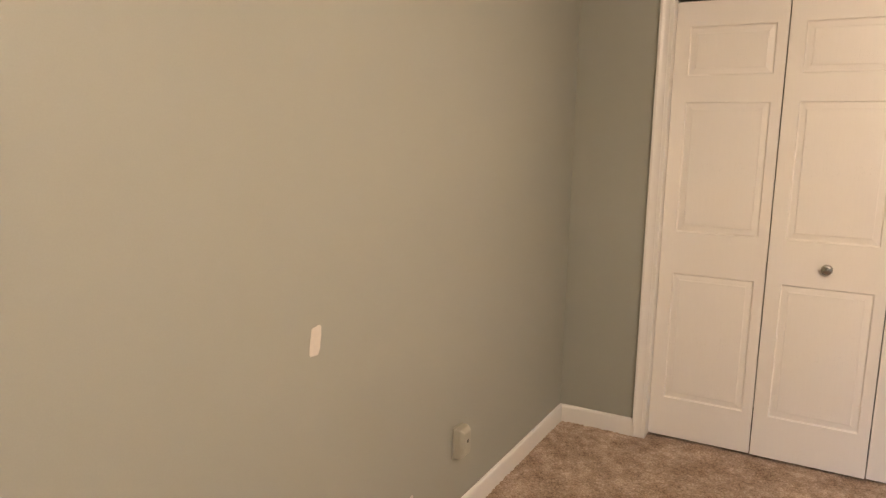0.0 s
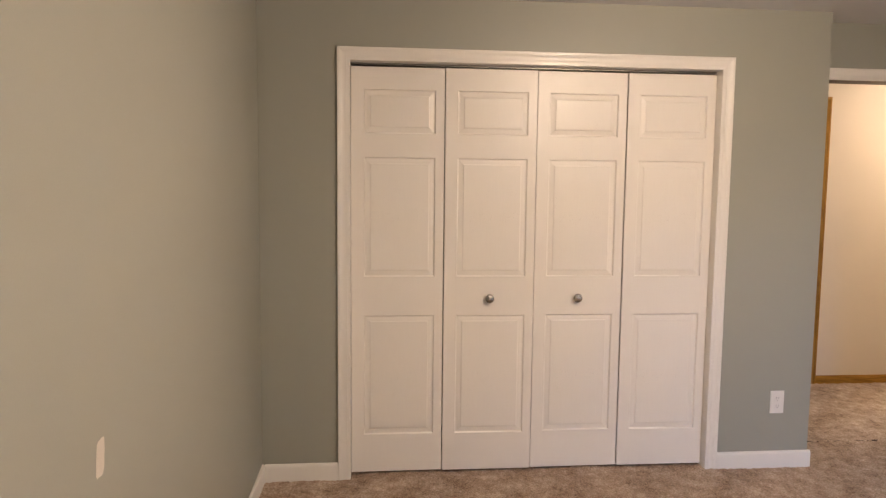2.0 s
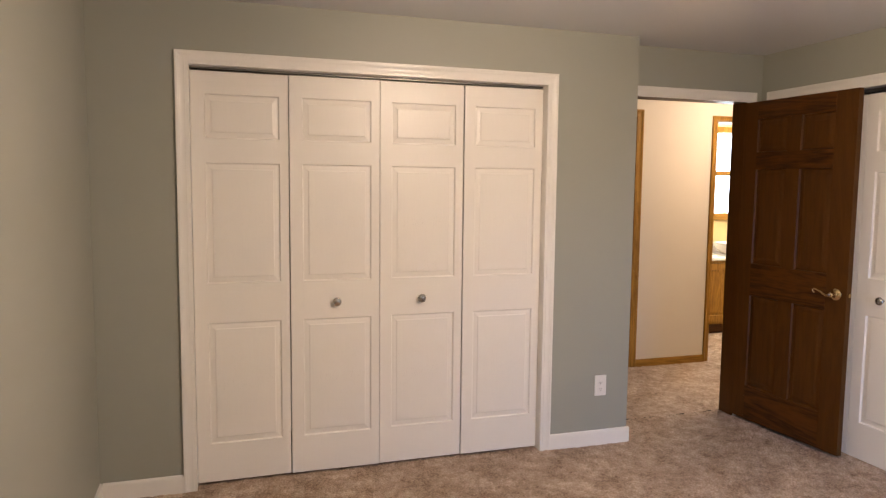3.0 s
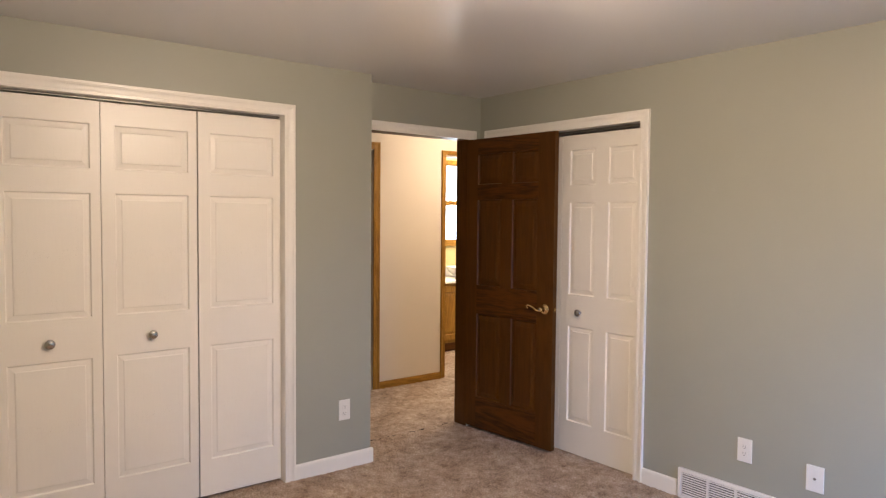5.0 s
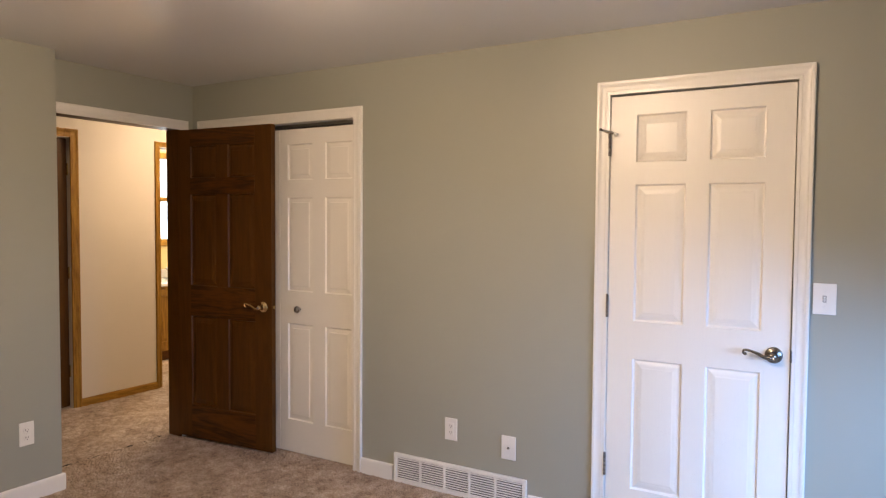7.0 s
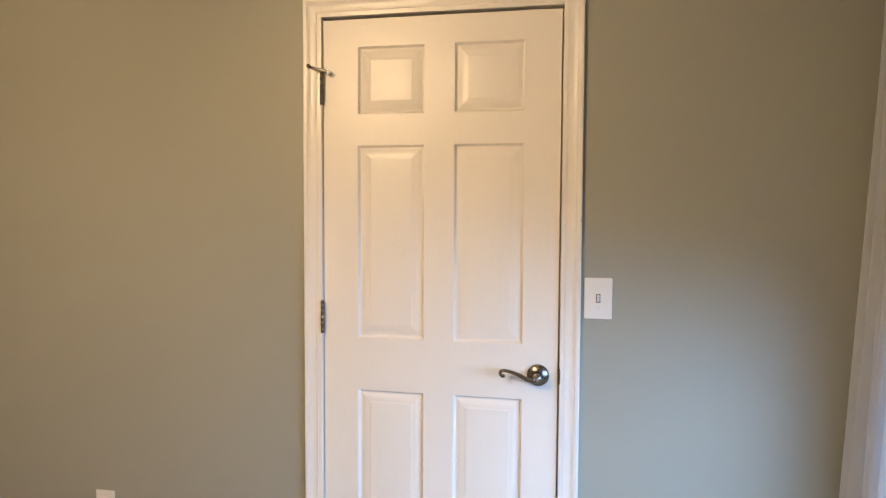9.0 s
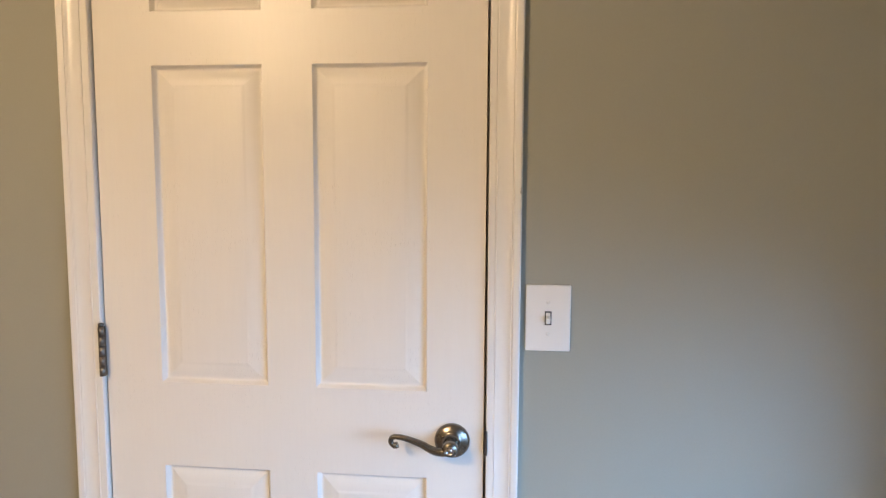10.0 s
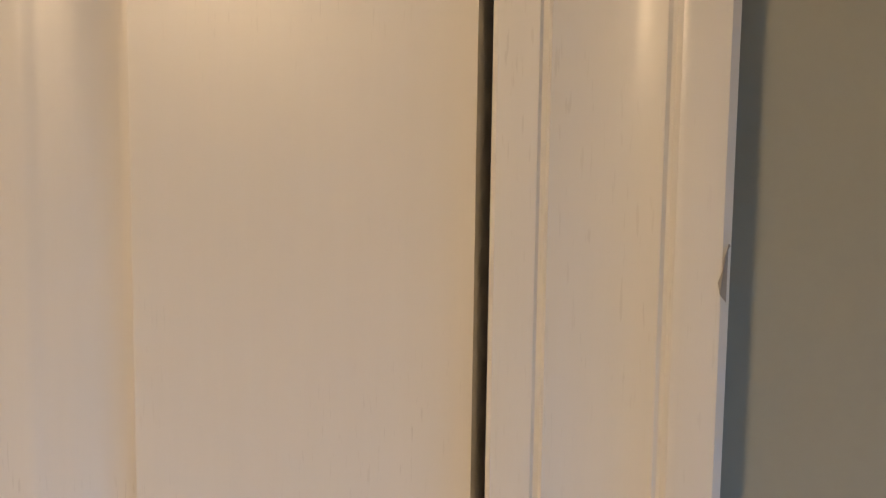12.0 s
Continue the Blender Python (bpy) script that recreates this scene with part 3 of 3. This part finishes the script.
for zz in (0.25, 1.02, 1.80):
    part("hinge", tube([(-0.004, 0.040, zz - 0.045), (-0.004, 0.040, zz + 0.045)], [0.006, 0.006], 12), BRASS, brown, "brass hinge", None, True)
lever(bleaf, pose(BW - 0.062, -0.0012, 0.895), BRASS, True, label="polished brass lever handle")
part("latch", box(BW - 0.001, BW + 0.006, 0.010, 0.026, 0.885, 0.905, 0.002), BRASS, brown, "brass latch bolt")

# ---------------------------------------------------------------- plates on the walls


def plate(name, m, w, h, label, category, thick=0.006):
    """A wall plate, its face towards local -y, at the wall face y = 0."""
    t = thing(name, m, label, category)
    part("cover", box(-w / 2, w / 2, -thick, 0.0, -h / 2, h / 2, 0.0022, 2), PLATE, t)
    return t


def screw(parent, z, y=-0.0062):
    part("screw", lathe([(0, 0), (0.0034, 0), (0.0032, 0.0010), (0.0018, 0.0016), (0, 0.0017)], 14), PLATE, parent, "", pose(0, y + 0.0003, z, 90), True)


def duplex(name, m, label, w=0.074, h=0.120):
    t = plate(name, m, w, h, label, "outlet")
    for z in (-0.0195, 0.0195):
        face = part("socket_face", lathe([(0, 0), (0.0168, 0), (0.0168, 0.0018), (0.0160, 0.0024), (0, 0.0024)], 24), PLATE, t, "", pose(0, -0.0058, z, 90))
        for dx, hh in ((-0.0063, 0.0085), (0.0063, 0.007)):
            part("slot", box(dx - 0.0011, dx + 0.0011, z * 0 - 0.002, hh - 0.002, 0.0020, 0.0028), SLOT, face)
        part("ground_hole", lathe([(0, 0.0020), (0.0024, 0.0020), (0.0024, 0.0028), (0, 0.0028)], 12), SLOT, face, "", pose(0, -0.0085, 0))
    screw(t, 0.0)
    return t


duplex("wall_outlet", pose(2.629, 0, 0.348), "white duplex outlet low on the sage wall beside the closet")
t = plate("wall_outlet", EAST @ pose(east(-1.803), 0, 0.346), 0.074, 0.118, "white rectangular receptacle plate over the floor grille", "outlet")
blk = part("socket_block", box(-0.0168, 0.0168, -0.0082, -0.004, -0.0335, 0.0335, 0.001), PLATE, t)
for z in (-0.017, 0.017):
    part("slot", box(-0.0075, -0.0045, -0.0087, -0.008, z - 0.001, z + 0.008), MARK, blk)
    part("slot", box(0.0045, 0.0075, -0.0087, -0.008, z - 0.001, z + 0.007), MARK, blk)
    part("ground_hole", box(-0.0028, 0.0028, -0.0087, -0.008, z - 0.0095, z - 0.0045), MARK, blk)
t = plate("cable_jack", EAST @ pose(east(-2.139), 0, 0.304), 0.079, 0.121, "white wall plate with one dark cable jack", "wall plate")
part("jack", lathe([(0.0060, 0), (0.0060, 0.002), (0.0042, 0.0022), (0.0042, 0.008), (0.0030, 0.0085), (0.0030, 0.005), (0, 0.005)], 16), STEEL, t, "dark metal threaded jack", pose(0, -0.006, 0, 90))
screw(t, 0.042)
screw(t, -0.042)

t = plate("light_switch", EAST @ pose(east(-3.5195), 0, 1.1505), 0.083, 0.125, "white oversized switch plate with one toggle, beside the door casing", "light switch")
part("toggle_surround", box(-0.0062, 0.0062, -0.0068, -0.005, -0.0130, 0.0130, 0.0004), SLOT, t, "dark line round the toggle")
part("toggle_base", box(-0.0042, 0.0042, -0.0072, -0.006, -0.0108, 0.0108, 0.0003), PLATE, t)
part("toggle", add_box(bmesh.new(), -0.0042, 0.0042, -0.017, -0.006, -0.0035, 0.0068, 0.0012), PLATE, t, "white toggle, switched up", pose(0, 0, 0.002, 24))
screw(t, 0.030)
screw(t, -0.030)

# outlet with a deep cover low on the west wall
WEST = pose(0, 0, 0, 0, 0, 90)
t = thing("wall_outlet", WEST @ pose(-1.140, 0, 0.329), "ivory grey boxed outlet cover on the sage wall", "outlet")
part("back_plate", box(-0.037, 0.037, -0.008, 0, -0.060, 0.060, 0.003, 2), IVORY, t)
cover = bmesh.new()
rings = [[cover.verts.new((sx * w, -d, sz * h)) for sx, sz in ((-1, -1), (1, -1), (1, 1), (-1, 1))] for w, h, d in ((0.034, 0.056, 0.006), (0.033, 0.055, 0.030), (0.024, 0.042, 0.044))]
for a, b in zip(rings, rings[1:]):
    for k in range(4):
        cover.faces.new((a[k], a[(k + 1) % 4], b[(k + 1) % 4], b[k]))
cover.faces.new(rings[-1])
bmesh.ops.bevel(cover, geom=list(cover.edges), offset=0.004, segments=2, affect="EDGES", profile=0.5)
part("cover", cover, IVORY, t, "thick bevelled cover")
part("slot", box(-0.004, 0.004, -0.0448, -0.043, 0.002, 0.014), SLOT, t)

# white filler on the west wall
rng = random.Random(7)


def filler(name, y, z, w, h, label, material=SPACKLE, slant=0.0):
    bm = bmesh.new()
    n = 26
    ring = []
    for i in range(n):
        a = 2 * math.pi * i / n
        c, s = math.cos(a), math.sin(a)
        k = (abs(c) ** 5 + abs(s) ** 5) ** (-1 / 5) * rng.uniform(0.95, 1.04)
        ring.append((c * k * w / 2 + slant * s * h / 2, s * k * h / 2))
    low = [bm.verts.new((0.0002, y + a, z + b)) for a, b in ring]
    high = [bm.verts.new((0.0012, y + a * 0.9, z + b * 0.93)) for a, b in ring]
    for i in range(n):
        bm.faces.new((low[i], low[(i + 1) % n], high[(i + 1) % n], high[i]))
    bm.faces.new(high)
    return tagged(mesh_object(name, bm, material), label, "wall filler")


filler("filler_patch", -1.453, 0.236, 0.026, 0.05, "small white filler spot low on the sage wall")
filler("filler_patch", -1.925, 0.898, 0.042, 0.076, "small white filler patch on the sage wall", slant=0.16)

# ---------------------------------------------------------------- return air grille
gy0, gy1, gh = -1.444, -2.243, 0.160
GL = gy0 - gy1
grille = thing("floor_grille", EAST @ pose(east(gy0), 0, 0), "white painted steel return air grille at the foot of the wall", "air grille")
# flat sheet on the wall; its near-black colour stands in for shade between slats
part("backing", box(0.01, GL - 0.01, -0.003, -0.001, 0.004, gh - 0.006), SLOT, grille, "near-black sheet standing in for shade behind the slats")
part("frame", box(0, GL, -0.019, -0.001, gh - 0.020, gh, 0.003), TRIM, grille)
part("frame", box(0, GL, -0.019, -0.001, -0.002, 0.016, 0.003), TRIM, grille)
part("frame", box(0, 0.020, -0.0185, -0.001, 0.014, gh - 0.018, 0.002), TRIM, grille)
part("frame", box(GL - 0.022, GL, -0.0185, -0.001, 0.014, gh - 0.018, 0.002), TRIM, grille)
sec = (GL - 0.042) / 5
slat = None
for i in range(5):
    if i:
        part("bar", box(0.020 + i * sec - 0.005, 0.020 + i * sec + 0.005, -0.0175, -0.003, 0.014, gh - 0.018, 0.001), TRIM, grille)
    for k in range(10):
        m = pose(0.020 + i * sec, -0.0135, 0.0225 + k * 0.0124, 24)
        if slat is None:
            slat = part("slat", box(0.004, sec - 0.004, -0.0028, 0.0028, -0.0026, 0.0026), TRIM, grille, "", m)
        else:
            same_part(slat, grille, m)

# ---------------------------------------------------------------- bedroom window, curtains and lamp (behind the walk)
win = thing("window_1", pose(0, D - T, 0), "white bedroom window with daylight behind it", "window", kind="structure")
for n, b in (("window_frame", (WIN[0], WIN[0] + 0.05, 0.02, T - 0.01, WIN[2], WIN[3])), ("window_frame", (WIN[1] - 0.05, WIN[1], 0.02, T - 0.01, WIN[2], WIN[3])),
             ("window_frame", (WIN[0] + 0.05, WIN[1] - 0.05, 0.02, T - 0.01, WIN[3] - 0.05, WIN[3])), ("window_sill", (WIN[0], WIN[1], 0.02, T + 0.03, WIN[2] - 0.02, WIN[2] + 0.02))):
    part(n, box(*b, 0.003), TRIM, win)


def curtain(x0, x1, y, top, foot, label, flare):
    nx, nz = 90, 24
    bm = bmesh.new()
    g = []
    for k in range(nz + 1):
        s = k / nz
        z = top + (foot - top) * s
        row = []
        for i in range(nx + 1):
            u = i / nx
            left = x0 - flare * s
            x = left + (x1 - left) * u
            amp = 0.022 + 0.02 * s
            row.append(bm.verts.new((x, y + amp * math.sin(u * 34 + 0.8 * math.sin(3 * s)) + 0.012 * math.sin(u * 81 + 2 * s) + 0.10 * s ** 1.3, z)))
        g.append(row)
    for a, b in zip(g, g[1:]):
        for i in range(nx):
            bm.faces.new((a[i], a[i + 1], b[i + 1], b[i]))
    ob = tagged(mesh_object("curtain", bm, CURTAIN, True), label, "curtain", "window curtains")
    sol = ob.modifiers.new("thickness", "SOLIDIFY")
    sol.thickness = 0.0015
    return ob


curtain(3.60, 3.83, -4.300, 2.16, 0.02, "white gathered curtain hanging beside the window", 0.13)
curtain(1.50, 1.86, -4.27, 2.16, 0.02, "white gathered curtain hanging beside the window", 0.0)
rod = thing("curtain_rod", pose(0, 0, 0), "slim white curtain rod over the window", "curtain rod")
part("rod", tube([(1.44, -4.26, 2.17), (3.82, -4.26, 2.17)], [0.009, 0.009]), TRIM, rod, "", None, True)
for x in (1.48, 3.78):
    part("bracket", box(x - 0.008, x + 0.008, D, -4.255, 2.16, 2.18, 0.002), TRIM, rod)

lamp = thing("ceiling_lamp", pose(1.95, -2.28, H), "short ceiling lamp with three lit globe bulbs", "ceiling lamp")
part("base", lathe([(0, 0), (0.130, 0), (0.130, -0.008), (0.120, -0.014), (0, -0.016)], 40), NICKEL, lamp, "nickel base plate", None, True)
part("stem", tube([(0, 0, -0.012), (0, 0, -0.075)], [0.013, 0.013], 16), NICKEL, lamp, "", None, True)
part("hub", lathe([(0, -0.066), (0.100, -0.068), (0.108, -0.074), (0.100, -0.082), (0, -0.086)], 36), NICKEL, lamp, "", None, True)
for a in (30, 150, 270):
    bx, by = 0.085 * math.cos(radians(a)), 0.085 * math.sin(radians(a))
    part("socket", lathe([(0.020, -0.014), (0.020, -0.040), (0.014, -0.044), (0, -0.044)], 20), NICKEL, lamp, "", pose(bx, by, -0.068), True)
    part("bulb", lathe([(0, -0.040), (0.016, -0.042), (0.032, -0.056), (0.042, -0.076), (0.044, -0.088), (0.040, -0.104), (0.026, -0.120), (0, -0.127)], 28), LAMP_GLOW, lamp, "lit white globe bulb",
         pose(bx, by, -0.068), True)

# ---------------------------------------------------------------- hall and bathroom
FAR = HALL_Y
HXL, HXR = 3.712, 4.562        # ends of the panelled stretch, with its casings
wall_with_openings("wall_hall", 5.8, H + 0.03, T, [(0.9, HXL + 0.115 - 1.6 - 0.062, 0, 2.05), (HXR - 1.6 - 0.0235, 5.38 - 1.6, 0, 2.05)], pose(1.6, FAR, 0), BEIGE, "beige panelled hall wall")
setting("wall_hall_south", add_box(bmesh.new(), W + T, 7.4, ALC, ALC + T, 0, H + 0.03), BEIGE, "beige hall wall", "wall")
setting("wall_hall_south", add_box(bmesh.new(), 1.6, STEP - T, 0.79, 0.85, 0, H + 0.03), BEIGE, "beige hall wall", "wall")
setting("wall_hall_end", box(1.5, 1.6, ALC + T, 3.0, 0, H + 0.03), BEIGE, "beige wall closing the hall", "wall")
setting("wall_hall_end", box(7.4, 7.5, ALC, 3.1, 0, H + 0.03), YELLOW, "yellow wall closing the bathroom", "wall")
casing("trim_hall_door", 2.5, HXL + 0.053, 2.055, pose(0, FAR, 0), "honey oak casing round the hall side door", material=OAK)
casing("trim_bath_door", HXR - 0.0235, 5.38, 2.055, pose(0, FAR, 0), "honey oak casing round the bathroom opening", material=OAK, scale=0.65)
jambs(HXR - 0.0055, 5.36, 2.045, T, pose(0, FAR, 0), OAK, "honey oak lining of the bathroom opening")
baseboard(pose(HXL + 0.115, FAR, 0), HXR - 0.064 - HXL - 0.115, "honey oak baseboard along the hall", 0.060, OAK_X)
d3 = thing("door_3", pose(2.52, FAR + 0.03, 0.015), "dark stained door with brass hinges off the hall", "door", kind="structure")
door_leaf(d3, pose(0, 0, 0), HXL + 0.045 - 2.52, 2.03, 0.035, [(0.12, 0.52), (0.68, 1.10)], [(0.2, 0.8), (1.0, 1.6), (1.7, 1.9)], DARKWOOD, SUNK)
for z in (0.27, 1.02, 1.80):
    part("hinge", tube([(HXL + 0.047 - 2.52, -0.006, z - 0.045), (HXL + 0.047 - 2.52, -0.006, z + 0.045)], [0.006, 0.006], 12), BRASS, d3, "brass hinge", None, True)

BY = 2.90
BW0, BW1, BZ0, BZ1 = 5.58, 6.62, 1.22, 2.10
wall_with_openings("wall_bath", 5.8, H + 0.03, T, [(BW0 - 1.6, BW1 - 1.6, BZ0, BZ1)], pose(1.6, BY, 0), YELLOW, "yellow painted bathroom wall")
w2 = thing("window_2", pose(0, BY, 0), "oak framed bathroom window, bright with daylight", "window", kind="structure")
for b in ((BW0 - 0.06, BW0, -0.016, 0.02, BZ0 - 0.06, BZ1 + 0.06), (BW1, BW1 + 0.06, -0.016, 0.02, BZ0 - 0.06, BZ1 + 0.06),
          (BW0, BW1, -0.016, 0.02, BZ1, BZ1 + 0.06), (BW0, BW1, 0.0, 0.06, 1.63, 1.68)):
    part("window_frame", box(*b, 0.003), OAK, w2)
part("window_sill", box(BW0 - 0.08, BW1 + 0.08, -0.05, 0.03, BZ0 - 0.075, BZ0, 0.004), OAK_X, w2)
daylight = bpy.data.materials.new("outdoor_daylight")
daylight.use_nodes = True
dn = daylight.node_tree
em = dn.nodes.new("ShaderNodeEmission")
em.inputs[0].default_value, em.inputs[1].default_value = (0.74, 0.88, 1.0, 1), 4.5
dn.links.new(em.outputs[0], dn.nodes["Material Output"].inputs[0])
setting("backdrop", box(5.0, 7.3, 3.6, 3.62, 0.6, 2.9), daylight, "pale bright daylight outside the bathroom window", "backdrop")

VY = 2.36
van = thing("vanity_cabinet", pose(5.05, VY, 0), "honey oak bathroom vanity cabinet with panelled doors", "cabinet")
part("toe_kick", box(0, 1.9, 0.06, 0.50, 0, 0.10), DARKWOOD_X, van)
part("body", box(0, 1.9, 0.02, 0.53, 0.10, 0.76, 0.002), OAK, van)
for i in range(4):
    door_leaf(van, pose(0.02 + i * 0.468, 0.0, 0.13), 0.452, 0.60, 0.019, [(0.065, 0.387)], [(0.065, 0.535)], OAK, RAISED, name="cabinet_door")
top = thing("vanity_counter", pose(5.03, VY - 0.025, 0.762), "white cultured marble vanity top with a splash", "worktop")
part("slab", box(0, 1.94, 0, 0.56, 0, 0.032, 0.008, 2), COUNTER, top)
part("splash", box(0, 1.94, 0.535, 0.56, 0.032, 0.13, 0.004), COUNTER, top)
bowl = tagged(mesh_object("basin", lathe([(0.05, 0), (0.09, 0.012), (0.15, 0.06), (0.185, 0.115), (0.190, 0.122), (0.182, 0.122), (0.145, 0.07), (0.08, 0.025), (0, 0.018)], 36), PORCELAIN, True),
              "white round basin standing on the vanity top", "basin")
bowl.matrix_basis = pose(5.72, VY + 0.26, 0.795)
tap = thing("tap", pose(5.98, VY + 0.28, 0.795), "dark chrome tap on the vanity top", "tap")
part("spout", tube([(0, 0, 0), (0, 0, 0.09), (0, -0.02, 0.125), (0, -0.06, 0.135), (0, -0.10, 0.115)], [0.014, 0.012, 0.011, 0.010, 0.010]), CHROME, tap, "", None, True)
part("handle", tube([(0, 0.0, 0.10), (0.05, 0.0, 0.13)], [0.008, 0.006]), CHROME, tap, "", None, True)

hl = thing("ceiling_lamp", pose(4.70, 0.72, H + 0.03), "flush hall ceiling lamp with a lit glass dome", "ceiling lamp")
part("base", lathe([(0, 0), (0.13, 0), (0.13, -0.02), (0, -0.022)], 32), BRASS, hl, "brass base ring", None, True)
part("shade", lathe([(0.12, -0.02), (0.115, -0.05), (0.09, -0.08), (0.05, -0.095), (0, -0.10)], 32), HALL_GLOW, hl, "lit white glass dome", None, True)
bl = thing("bath_lamp", pose(5.75, 2.1, H + 0.03), "round lit globe lamp in the bathroom", "lamp")
part("base", lathe([(0, 0), (0.06, 0), (0.06, -0.02), (0, -0.022)], 24), BRASS, bl, "brass base ring", None, True)
part("shade", lathe([(0.03, -0.02), (0.075, -0.05), (0.095, -0.10), (0.075, -0.15), (0.03, -0.18), (0, -0.185)], 32), BATH_GLOW, bl, "lit round glass globe", None, True)
